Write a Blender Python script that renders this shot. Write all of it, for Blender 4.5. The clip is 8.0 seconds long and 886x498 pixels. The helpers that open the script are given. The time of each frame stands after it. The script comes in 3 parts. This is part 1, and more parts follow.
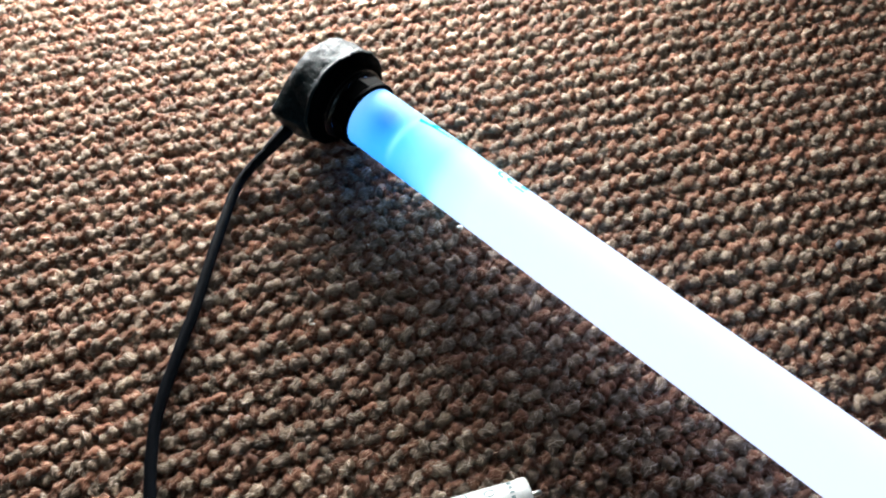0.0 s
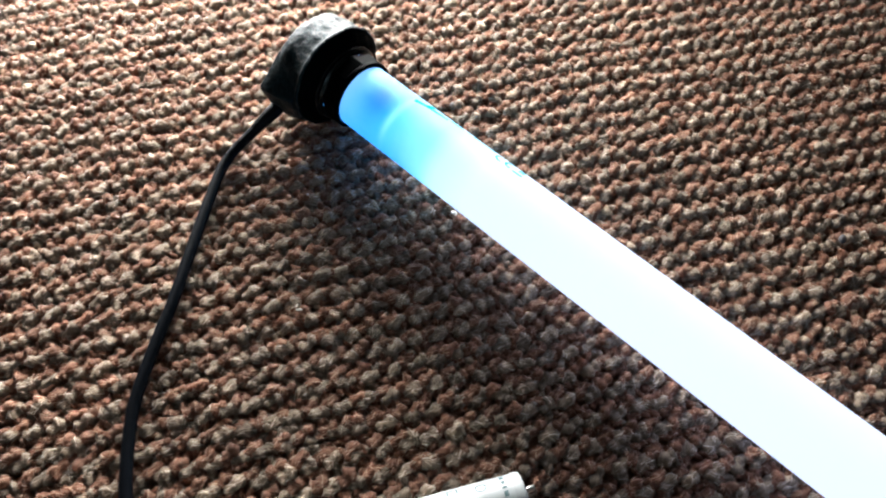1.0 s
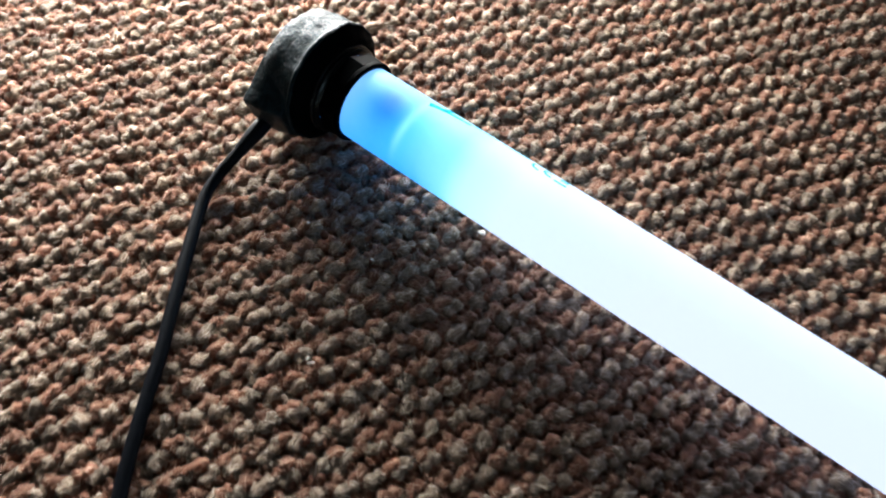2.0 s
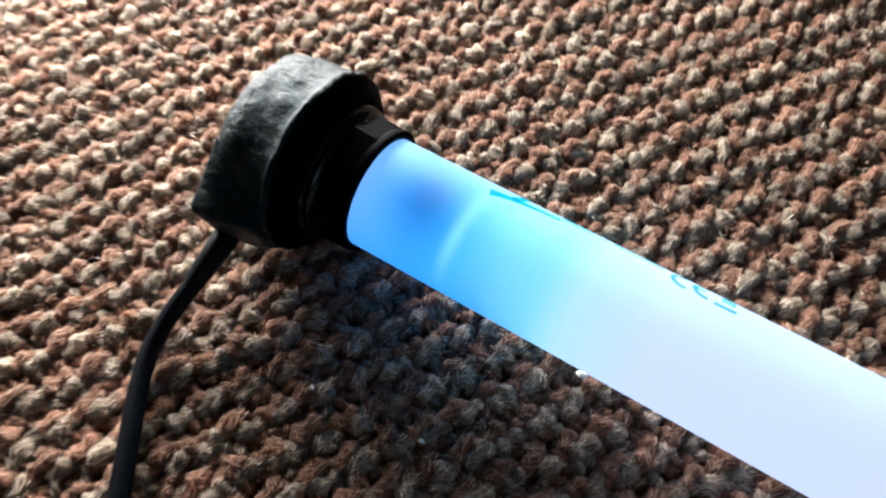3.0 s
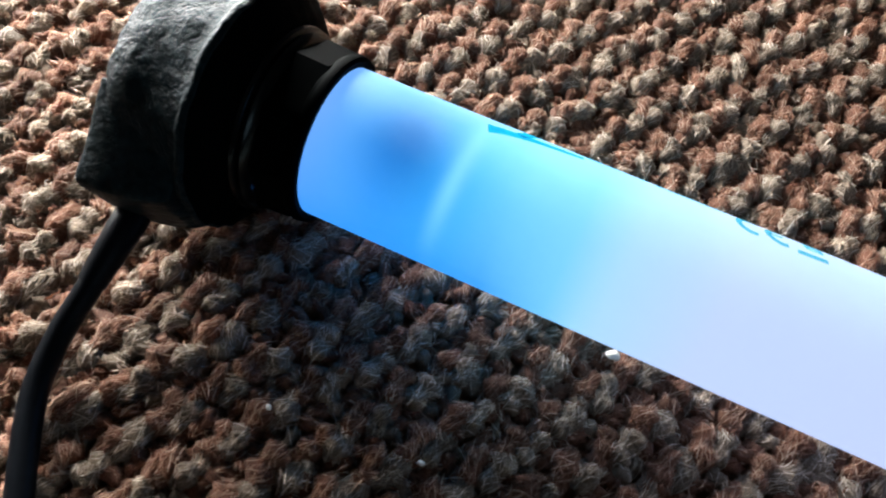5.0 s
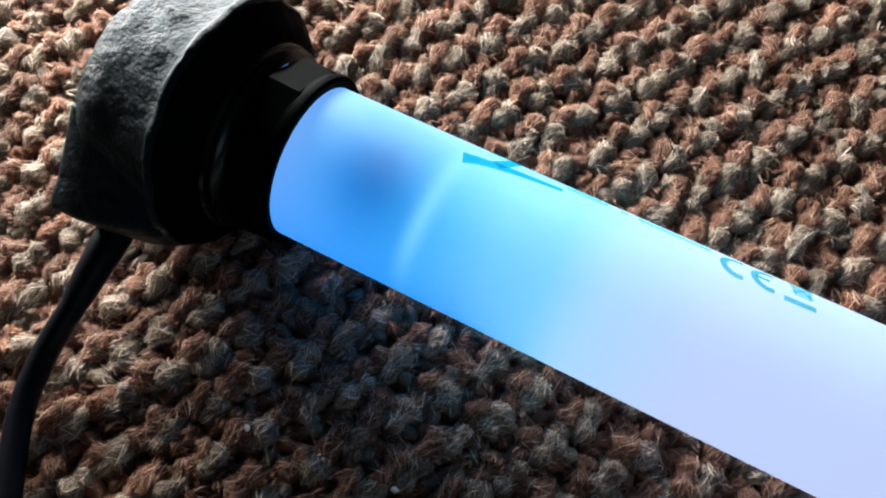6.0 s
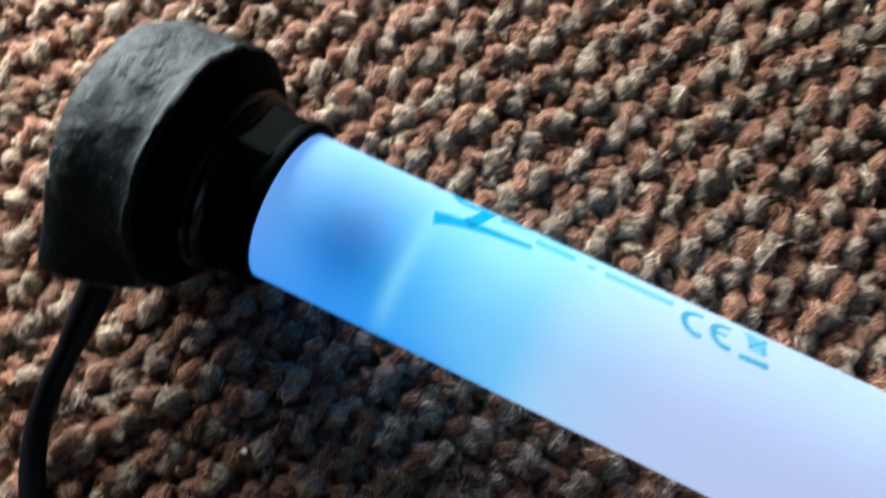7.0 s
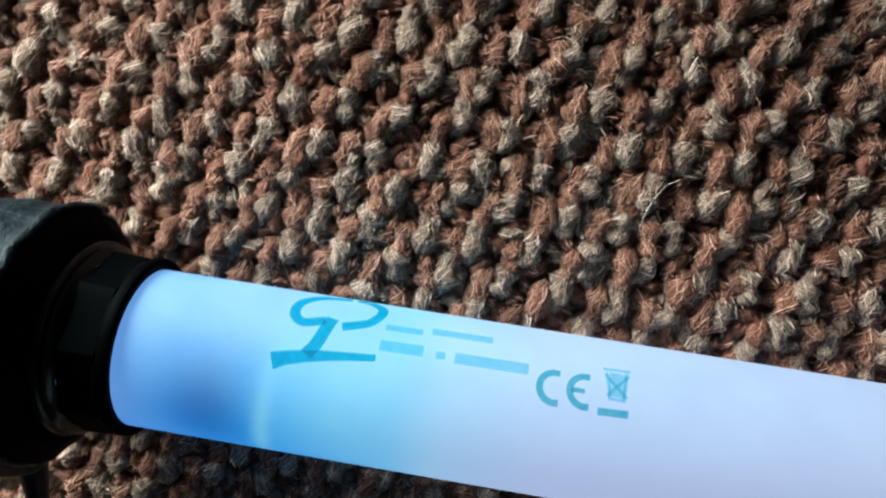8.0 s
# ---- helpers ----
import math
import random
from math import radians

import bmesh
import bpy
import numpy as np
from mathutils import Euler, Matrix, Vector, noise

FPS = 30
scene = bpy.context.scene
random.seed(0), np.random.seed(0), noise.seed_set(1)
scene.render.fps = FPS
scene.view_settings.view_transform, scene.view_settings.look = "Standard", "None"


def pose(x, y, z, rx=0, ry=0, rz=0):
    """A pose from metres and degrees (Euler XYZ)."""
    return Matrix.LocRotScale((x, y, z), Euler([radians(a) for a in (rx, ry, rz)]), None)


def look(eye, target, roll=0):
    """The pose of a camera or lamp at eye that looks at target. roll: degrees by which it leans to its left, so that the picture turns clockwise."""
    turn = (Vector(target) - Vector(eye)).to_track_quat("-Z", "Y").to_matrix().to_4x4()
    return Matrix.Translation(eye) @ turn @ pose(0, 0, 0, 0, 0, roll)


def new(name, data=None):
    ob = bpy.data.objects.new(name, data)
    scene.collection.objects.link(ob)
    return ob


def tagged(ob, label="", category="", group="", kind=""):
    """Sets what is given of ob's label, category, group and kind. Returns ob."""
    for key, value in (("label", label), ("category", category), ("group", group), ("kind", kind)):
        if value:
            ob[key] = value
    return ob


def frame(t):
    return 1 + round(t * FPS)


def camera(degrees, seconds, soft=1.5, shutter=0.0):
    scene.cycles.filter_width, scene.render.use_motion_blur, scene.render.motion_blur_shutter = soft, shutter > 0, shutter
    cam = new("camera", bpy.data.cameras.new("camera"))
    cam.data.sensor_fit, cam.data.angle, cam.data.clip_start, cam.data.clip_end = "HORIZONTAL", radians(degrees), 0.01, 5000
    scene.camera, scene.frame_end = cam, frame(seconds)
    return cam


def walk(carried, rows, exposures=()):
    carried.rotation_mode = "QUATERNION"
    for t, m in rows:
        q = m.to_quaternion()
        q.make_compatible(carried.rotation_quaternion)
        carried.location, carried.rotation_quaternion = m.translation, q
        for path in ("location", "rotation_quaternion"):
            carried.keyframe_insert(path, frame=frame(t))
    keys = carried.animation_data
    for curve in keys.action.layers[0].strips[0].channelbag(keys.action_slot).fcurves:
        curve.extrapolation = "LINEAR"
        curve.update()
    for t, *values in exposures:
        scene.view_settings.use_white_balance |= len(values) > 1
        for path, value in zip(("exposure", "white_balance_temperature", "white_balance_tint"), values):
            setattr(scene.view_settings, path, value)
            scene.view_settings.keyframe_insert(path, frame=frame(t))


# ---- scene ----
cam = camera(64.10, 8.0, soft=2.0, shutter=0.4)
# seconds, x, y, z, and the turns about x, y and z in degrees
PATH = [
    (0, 0.01658, 0.00305, 0.24785, 29.932, 0.298, -2.016),
    (0.3, 0.01308, 0.00096, 0.24691, 29.813, -0.140, -1.542),
    (0.5, 0.01121, 0.00006, 0.24522, 29.946, -0.392, -1.621),
    (0.8, 0.01287, 0.00417, 0.23983, 29.191, -0.757, -1.602),
    (1, 0.01444, 0.00596, 0.23842, 29.252, -1.155, -1.520),
    (1.2, 0.01799, 0.00931, 0.23730, 29.169, -1.031, -2.366),
    (2.3, -0.00656, 0.05784, 0.18966, 29.541, -0.592, -8.356),
    (2.5, -0.00619, 0.07743, 0.17824, 27.132, 0.333, -10.137),
    (2.7, -0.00994, 0.09109, 0.16713, 29.804, 0.675, -10.698),
    (2.8, -0.01258, 0.09706, 0.16238, 31.447, 0.297, -10.553),
    (3, -0.01558, 0.10906, 0.14959, 30.124, -0.591, -12.463),
    (3.2, -0.01702, 0.11693, 0.13975, 29.584, -1.387, -13.896),
    (3.5, -0.02010, 0.12678, 0.12781, 29.457, -2.043, -16.011),
    (3.8, -0.02637, 0.13455, 0.12016, 28.211, -2.429, -18.274),
    (4, -0.03218, 0.13554, 0.11711, 28.037, -2.761, -18.946),
    (4.2, -0.03427, 0.13353, 0.11581, 28.078, -3.117, -18.763),
    (4.5, -0.03198, 0.12927, 0.11442, 28.479, -4.045, -19.514),
    (4.8, -0.02449, 0.12790, 0.11680, 28.062, -3.556, -19.631),
    (5, -0.02008, 0.12815, 0.11703, 27.796, -3.165, -19.151),
    (5.2, -0.01412, 0.12936, 0.11758, 26.246, -2.246, -18.538),
    (6.3, -0.00564, 0.13832, 0.12047, 22.099, 0.231, -15.830),
    (6.5, -0.00630, 0.14020, 0.12018, 18.974, 0.896, -15.148),
    (6.7, -0.00305, 0.14768, 0.12313, 13.852, 2.054, -15.384),
    (6.8, -0.00084, 0.15126, 0.12606, 13.773, 2.147, -16.552),
    (7, 0.00535, 0.15837, 0.13228, 13.764, 0.380, -18.369),
    (7.3, 0.02222, 0.17039, 0.14006, 7.297, 3.873, -26.485),
    (7.5, 0.03550, 0.17936, 0.13636, 1.756, 3.047, -30.910),
    (7.8, 0.05080, 0.18804, 0.13094, -5.255, 4.164, -34.423),
    (8, 0.05999, 0.19459, 0.12833, -9.730, 4.860, -36.326),
]
walk(cam, [(t, pose(x, y, z, rx, ry, rz)) for t, x, y, z, rx, ry, rz in PATH], [(0.0, 0.7), (1.2, 0.7), (2.5, 0.42), (3.5, 0.15), (5.0, 0.08), (6.5, -0.1), (7.2, -0.25), (8.0, -0.5)])

MM = 0.001

# ---- plan ----
TX, TY, TZ, TE, TA = -0.00999, 0.20166, 0.01885, -0.31, -44.23
SLEEVE_END = [(2.5, 12.9), (2.7, 14.1), (2.3, 14.7), (1.4, 14.9), (0.8, 14.6), (0.3, 14.3)]
SLEEVE_ROOT = [(-5.0, 14.6), (-5.6, 15.6), (-6.2, 15.9), (-6.7, 15.3), (-7.2, 16.2), (-7.8, 16.4), (-8.2, 15.9), (-9.0, 16.2)]
FACE = [(-8, 10), (-8, 16.4), (-9.0, 17.8), (-10.5, 19.8), (-11.8, 21.0), (-12.1, 21.5)]
BODY = [(-12.1, 14), (-12.1, 21.5), (-12.3, 21.9), (-13.0, 22.2), (-13.6, 21.8), (-14.2, 21.3), (-18, 21.2), (-25, 21.0), (-27.3, 20.3), (-28.6, 18.8), (-29.6, 15), (-29.9, 6)]
CABLE_LINE = [(-0.0400, 0.2060, 0.0115), (-0.0463, 0.1990, 0.0102), (-0.0533, 0.1924, 0.0072), (-0.0606, 0.1855, 0.0042), (-0.0659, 0.1764, 0.0026), (-0.0694, 0.1600, 0.0022), (-0.0731, 0.1378, 0.0022), (-0.0757, 0.1208, 0.0022), (-0.0786, 0.107, 0.0022), (-0.0815, 0.0918, 0.0022), (-0.0832, 0.0795, 0.0022), (-0.0828, 0.0676, 0.0022), (-0.0809, 0.0526, 0.0022), (-0.076, 0.03, 0.0022), (-0.06, -0.05, 0.0022), (0.1, -0.3, 0.0022)]
SPARE = (0.0456, 0.0455, 0.0082, 0, 0, 193.3)
ORIGIN, PITCH, ROW_TURN, ROW_STEP, SPLIT, LOOP_TURN = (0.0207, 0.203), 0.0083, 13.1, (0.0072, -0.0072), (0.0032, -0.0017), 33

# ---- light: a dim room with one low window, and an added fill lamp behind ----
world = bpy.data.worlds.new("sky")
scene.world = world
world.use_nodes = True
wn = world.node_tree.nodes
sky = wn.new("ShaderNodeTexSky")
sky.sky_type = "NISHITA"
sky.sun_disc = False
sky.sun_elevation, sky.sun_rotation = radians(19), radians(24)
world.node_tree.links.new(sky.outputs["Color"], wn["Background"].inputs["Color"])
wn["Background"].inputs["Strength"].default_value = 0.1

ROOM_W, ROOM_E, ROOM_S, ROOM_N, ROOM_H = -2.2, 2.4, -3.2, 0.465, 2.4
WIN_X, WIN_Z, WIN_W, WIN_H = -0.1, 0.086, 0.34, 0.125
FLOOR_Z = -6 * MM

lamp = bpy.data.lights.new("window_daylight", "AREA")
lamp.shape, lamp.size, lamp.size_y = "RECTANGLE", WIN_W, WIN_H
lamp.energy, lamp.color = 10.2, (1.0, 0.965, 0.935)
daylight = new("window_daylight", lamp)
daylight.matrix_world = look((WIN_X, ROOM_N + 0.02, WIN_Z), (WIN_X, 0, WIN_Z))
# added cool fill for the shadows, set in an unseen window behind the camera
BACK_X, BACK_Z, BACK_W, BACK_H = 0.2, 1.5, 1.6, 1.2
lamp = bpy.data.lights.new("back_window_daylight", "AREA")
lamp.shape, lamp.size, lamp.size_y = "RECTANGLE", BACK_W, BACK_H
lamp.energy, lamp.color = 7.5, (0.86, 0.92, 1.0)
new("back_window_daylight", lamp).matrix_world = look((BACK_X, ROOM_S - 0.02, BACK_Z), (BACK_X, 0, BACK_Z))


# ---- materials ----
def material(name):
    m = bpy.data.materials.new(name)
    m.use_nodes = True
    return m, m.node_tree.nodes, m.node_tree.links, m.node_tree.nodes["Principled BSDF"]


def noise_node(n, l, scale, detail=4.0, rough=0.6, space="Object", stretch=None):
    co = n.new("ShaderNodeTexCoord")
    tex = n.new("ShaderNodeTexNoise")
    tex.inputs["Scale"].default_value, tex.inputs["Detail"].default_value, tex.inputs["Roughness"].default_value = scale, detail, rough
    if stretch:
        mp = n.new("ShaderNodeMapping")
        mp.inputs["Scale"].default_value = stretch
        l.new(co.outputs[space], mp.inputs["Vector"])
        l.new(mp.outputs["Vector"], tex.inputs["Vector"])
    else:
        l.new(co.outputs[space], tex.inputs["Vector"])
    return tex


def ramp_node(n, l, source, stops):
    r = n.new("ShaderNodeValToRGB")
    while len(r.color_ramp.elements) < len(stops):
        r.color_ramp.elements.new(0.5)
    for e, (p, c) in zip(r.color_ramp.elements, stops):
        e.position, e.color = p, (*c, 1) if len(c) == 3 else c
    l.new(source, r.inputs["Fac"])
    return r


def mix_node(n, l, a, b, fac, blend="MIX"):
    m = n.new("ShaderNodeMix")
    m.data_type, m.blend_type = "RGBA", blend
    for value, slot in ((fac, m.inputs["Factor"]), (a, m.inputs["A"]), (b, m.inputs["B"])):
        if isinstance(value, bpy.types.NodeSocket):
            l.new(value, slot)
        elif isinstance(value, tuple):
            slot.default_value = (*value, 1)
        else:
            slot.default_value = value
    return m.outputs["Result"]


def bump_node(n, l, p, height, strength, distance):
    b = n.new("ShaderNodeBump")
    b.inputs["Strength"].default_value, b.inputs["Distance"].default_value = strength, distance
    l.new(height, b.inputs["Height"])
    l.new(b.outputs["Normal"], p.inputs["Normal"])


def yarn(name, stops):
    """Brushed woollen yarn: a tone a fibre, another a tuft, wide faint soiling."""
    m, n, l, p = material(name)
    strand = n.new("ShaderNodeAttribute")
    strand.attribute_name = "strand"
    axes = n.new("ShaderNodeSeparateXYZ")
    l.new(strand.outputs["Vector"], axes.inputs["Vector"])
    tone = ramp_node(n, l, axes.outputs["X"], stops)
    tuft = ramp_node(n, l, axes.outputs["Z"], [(0.0, (0.74, 0.72, 0.70)), (0.5, (1.0, 1.0, 1.0)), (1.0, (1.22, 1.2, 1.18))])
    patch = noise_node(n, l, 22, 3)
    soil = ramp_node(n, l, patch.outputs["Fac"], [(0.3, (0.86, 0.85, 0.84)), (0.7, (1.1, 1.09, 1.07))])
    fluff = noise_node(n, l, 2600, 3, 0.7)
    grain = ramp_node(n, l, fluff.outputs["Fac"], [(0.3, (0.55, 0.52, 0.5)), (0.7, (1.45, 1.45, 1.43))])
    col = mix_node(n, l, tone.outputs["Color"], tuft.outputs["Color"], 1.0, "MULTIPLY")
    col = mix_node(n, l, col, soil.outputs["Color"], 1.0, "MULTIPLY")
    col = mix_node(n, l, col, grain.outputs["Color"], 1.0, "MULTIPLY")
    l.new(col, p.inputs["Base Color"])
    p.inputs["Roughness"].default_value = 0.62
    p.inputs["Specular IOR Level"].default_value = 0.3
    p.inputs["Sheen Weight"].default_value = 0.3
    p.inputs["Sheen Roughness"].default_value = 0.4
    bump_node(n, l, p, fluff.outputs["Fac"], 0.7, 0.3 * MM)
    # wool lets some light through
    through_wool = n.new("ShaderNodeBsdfTranslucent")
    l.new(col, through_wool.inputs["Color"])
    mix = n.new("ShaderNodeMixShader")
    mix.inputs["Fac"].default_value = 0.52
    l.new(p.outputs["BSDF"], mix.inputs[1])
    l.new(through_wool.outputs["BSDF"], mix.inputs[2])
    l.new(mix.outputs["Shader"], n["Material Output"].inputs["Surface"])
    return m


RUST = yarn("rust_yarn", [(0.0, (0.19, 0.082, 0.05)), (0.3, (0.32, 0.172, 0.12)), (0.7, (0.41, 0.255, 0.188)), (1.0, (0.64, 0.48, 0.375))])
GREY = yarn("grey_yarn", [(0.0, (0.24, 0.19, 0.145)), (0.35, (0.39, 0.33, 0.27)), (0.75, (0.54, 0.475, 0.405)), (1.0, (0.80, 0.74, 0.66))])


def plain(name, colour, rough, speckle=300, amount=0.25, relief=0.0, metal=0.0, gloss=0.5, tint=None):
    m, n, l, p = material(name)
    tex = noise_node(n, l, speckle, 5, 0.65)
    wide = noise_node(n, l, speckle / 9, 3)
    lo, hi = tuple(c * (1 - amount) for c in colour), tuple(min(1, c * (1 + amount)) for c in colour)
    a = ramp_node(n, l, tex.outputs["Fac"], [(0.3, lo), (0.7, hi)])
    b = ramp_node(n, l, wide.outputs["Fac"], [(0.3, (0.88,) * 3), (0.7, (1.06,) * 3)])
    l.new(mix_node(n, l, a.outputs["Color"], b.outputs["Color"], 1.0, "MULTIPLY"), p.inputs["Base Color"])
    p.inputs["Roughness"].default_value, p.inputs["Metallic"].default_value = rough, metal
    p.inputs["Specular IOR Level"].default_value = gloss
    if tint:
        p.inputs["Specular Tint"].default_value = (*tint, 1)
    if relief:
        bump_node(n, l, p, tex.outputs["Fac"], 0.6, relief)
    return m


BACKING = plain("carpet_backing", (0.24, 0.13, 0.085), 0.95, 500, 0.4, 0.5 * MM)
WALL = plain("wall_plaster", (0.22, 0.21, 0.2), 0.9, 30, 0.1, 0.5 * MM)
CEILING = plain("ceiling_paint", (0.6, 0.59, 0.58), 0.9, 30, 0.08, 0.5 * MM)
PAINT = plain("white_paint", (0.75, 0.74, 0.71), 0.5, 60, 0.06)
DUSTY = plain("dusty_rubber", (0.004, 0.0088, 0.0112), 0.42, 420, 0.8, 1.9 * MM, gloss=0.075, tint=(0.45, 0.85, 1.0))
RUBBER = plain("black_rubber", (0.0004, 0.0007, 0.0009), 0.58, 900, 0.4, 0.05 * MM, gloss=0.012, tint=(0.5, 0.95, 1.0))
THREAD = plain("glossy_black_thread", (0.0015, 0.0018, 0.0022), 0.22, 900, 0.4, 0.05 * MM, gloss=0.2, tint=(0.7, 0.95, 1.0))
CABLE = plain("black_cable_sheath", (0.002, 0.0026, 0.004), 0.4, 700, 0.3, 0.04 * MM, gloss=0.08, tint=(0.7, 0.9, 1.0))
PIN = plain("nickel_pin", (0.62, 0.6, 0.56), 0.28, 900, 0.15, 0.0, 1.0)


def ink(name, deep, pale):
    """Thin teal ink that filters the light of the glass behind it."""
    m, n, l, p = material(name)
    clear = n.new("ShaderNodeBsdfTransparent")
    tex = noise_node(n, l, 900, 3)
    tint = ramp_node(n, l, tex.outputs["Fac"], [(0.3, deep), (0.7, pale)])
    l.new(tint.outputs["Color"], clear.inputs["Color"])
    mix = n.new("ShaderNodeMixShader")
    mix.inputs["Fac"].default_value = 0.08
    p.inputs["Base Color"].default_value, p.inputs["Roughness"].default_value = (0.02, 0.36, 0.42, 1), 0.6
    l.new(clear.outputs["BSDF"], mix.inputs[1])
    l.new(p.outputs["BSDF"], mix.inputs[2])
    l.new(mix.outputs["Shader"], n["Material Output"].inputs["Surface"])
    return m


TEAL = ink("teal_print", (0.0, 0.60, 0.70), (0.03, 0.70, 0.78))
MID = ink("worn_teal_print", (0.16, 0.62, 0.66), (0.28, 0.72, 0.74))
FAINT = ink("faint_teal_print", (0.48, 0.84, 0.88), (0.62, 0.90, 0.93))
MILK = plain("white_tube_coating", (0.34, 0.38, 0.39), 0.4, 200, 0.05)
INK = plain("dark_print", (0.05, 0.10, 0.11), 0.6, 900, 0.2)


def lit_glass():
    """White phosphor glass of a burning tube: a blue end, a dark spot and a bright streak at the electrode, white
    further on. The upper side's pale reflection is put into the glow.
    """
    m, n, l, p = material("lit_tube_glass")

    def calc(op, a, b=0.0):
        k = n.new("ShaderNodeMath")
        k.operation = op
        for value, slot in ((a, k.inputs[0]), (b, k.inputs[1])):
            if isinstance(value, bpy.types.NodeSocket):
                l.new(value, slot)
            else:
                slot.default_value = value
        return k.outputs["Value"]

    def bell(value, centre, width):
        d = calc("DIVIDE", calc("SUBTRACT", value, centre), width)
        return calc("POWER", 2.718, calc("MULTIPLY", calc("MULTIPLY", d, d), -1.0))

    co = n.new("ShaderNodeTexCoord")
    sep = n.new("ShaderNodeSeparateXYZ")
    l.new(co.outputs["Object"], sep.inputs["Vector"])
    along = calc("MULTIPLY", sep.outputs["X"], 1000.0)
    turn = calc("MULTIPLY", calc("ARCTAN2", sep.outputs["Y"], sep.outputs["Z"]), 180 / math.pi)
    glow = ramp_node(n, l, calc("DIVIDE", along, 120.0), [
        (0.02, (0.20, 0.50, 1.16)), (0.07, (0.13, 0.50, 1.18)), (0.125, (0.06, 0.46, 1.22)), (0.19, (0.05, 0.52, 1.22)),
        (0.235, (0.11, 0.68, 1.32)), (0.30, (0.22, 0.80, 1.3)), (0.375, (0.27, 0.82, 1.3)), (0.44, (0.50, 0.85, 1.28)), (0.56, (0.64, 0.80, 1.22)), (1.0, (0.67, 0.77, 1.16))])
    low = n.new("ShaderNodeMapRange")
    low.inputs["From Min"].default_value, low.inputs["From Max"].default_value = -12.0, -95.0
    l.new(turn, low.inputs["Value"])
    fade = n.new("ShaderNodeMapRange")
    fade.inputs["From Min"].default_value, fade.inputs["From Max"].default_value = 50.0, 34.0
    l.new(along, fade.inputs["Value"])
    colour = mix_node(n, l, glow.outputs["Color"], (0.03, 0.37, 1.25), calc("MULTIPLY", calc("MULTIPLY", low.outputs["Result"], fade.outputs["Result"]), 0.8))
    # paler upper side: window light reflected there, put into the glow colour
    high = n.new("ShaderNodeMapRange")
    high.inputs["From Min"].default_value, high.inputs["From Max"].default_value = 15.0, 62.0
    l.new(turn, high.inputs["Value"])
    colour = mix_node(n, l, colour, (0.36, 0.70, 1.25), calc("MULTIPLY", calc("MULTIPLY", high.outputs["Result"], bell(along, 22.0, 17.0)), 0.8))
    spot = calc("MULTIPLY", bell(along, 17.0, 6.8), bell(turn, -8.0, 40.0))
    colour = mix_node(n, l, colour, (0.012, 0.20, 0.74), calc("MULTIPLY", spot, 0.95))
    slant = calc("ADD", 26.2, calc("MULTIPLY", turn, 0.014))
    streak = calc("MULTIPLY", bell(calc("SUBTRACT", along, slant), 0.0, 1.5), bell(turn, -22.0, 42.0))
    colour = mix_node(n, l, colour, (0.28, 0.88, 1.3), calc("MULTIPLY", streak, 0.75))
    l.new(colour, p.inputs["Emission Color"])
    p.inputs["Emission Strength"].default_value = 0.82
    # base far darker than white glass, to hold back window light on it
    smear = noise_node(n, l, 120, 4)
    dark_base = ramp_node(n, l, smear.outputs["Fac"], [(0.35, (0.06, 0.13, 0.17)), (0.65, (0.08, 0.16, 0.20))])
    l.new(dark_base.outputs["Color"], p.inputs["Base Color"])
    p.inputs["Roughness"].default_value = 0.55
    p.inputs["Specular IOR Level"].default_value = 0.06
    return m


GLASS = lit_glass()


# ---- small builders ----
def mesh_of(name, verts, quads, strand=None):
    me = bpy.data.meshes.new(name)
    me.vertices.add(len(verts))
    me.vertices.foreach_set("co", np.asarray(verts, np.float32).ravel())
    me.loops.add(len(quads) * 4)
    me.loops.foreach_set("vertex_index", np.asarray(quads, np.int32).ravel())
    me.polygons.add(len(quads))
    me.polygons.foreach_set("loop_start", np.arange(len(quads), dtype=np.int32) * 4)
    me.polygons.foreach_set("use_smooth", np.ones(len(quads), bool))
    if strand is not None:
        me.attributes.new("strand", "FLOAT_VECTOR", "POINT").data.foreach_set("vector", np.asarray(strand, np.float32).ravel())
    me.update()
    return me


def smooth(me, angle=40):
    for f in me.polygons:
        f.use_smooth = True
    me.set_sharp_from_angle(angle=radians(angle))


def part(name, bm, mat, parent=None, label="", angle=40):
    me = bpy.data.meshes.new(name)
    bmesh.ops.recalc_face_normals(bm, faces=bm.faces)
    bm.to_mesh(me)
    bm.free()
    smooth(me, angle)
    me.materials.append(mat)
    ob = new(name, me)
    ob.parent = parent
    return tagged(ob, label)


def box(bm, lo, hi):
    v = bmesh.ops.create_cube(bm, size=1)["verts"]
    bmesh.ops.scale(bm, vec=[b - a for a, b in zip(lo, hi)], verts=v)
    bmesh.ops.translate(bm, vec=[(a + b) / 2 for a, b in zip(lo, hi)], verts=v)
    return v


def block(lo, hi):
    bm = bmesh.new()
    box(bm, lo, hi)
    return bm


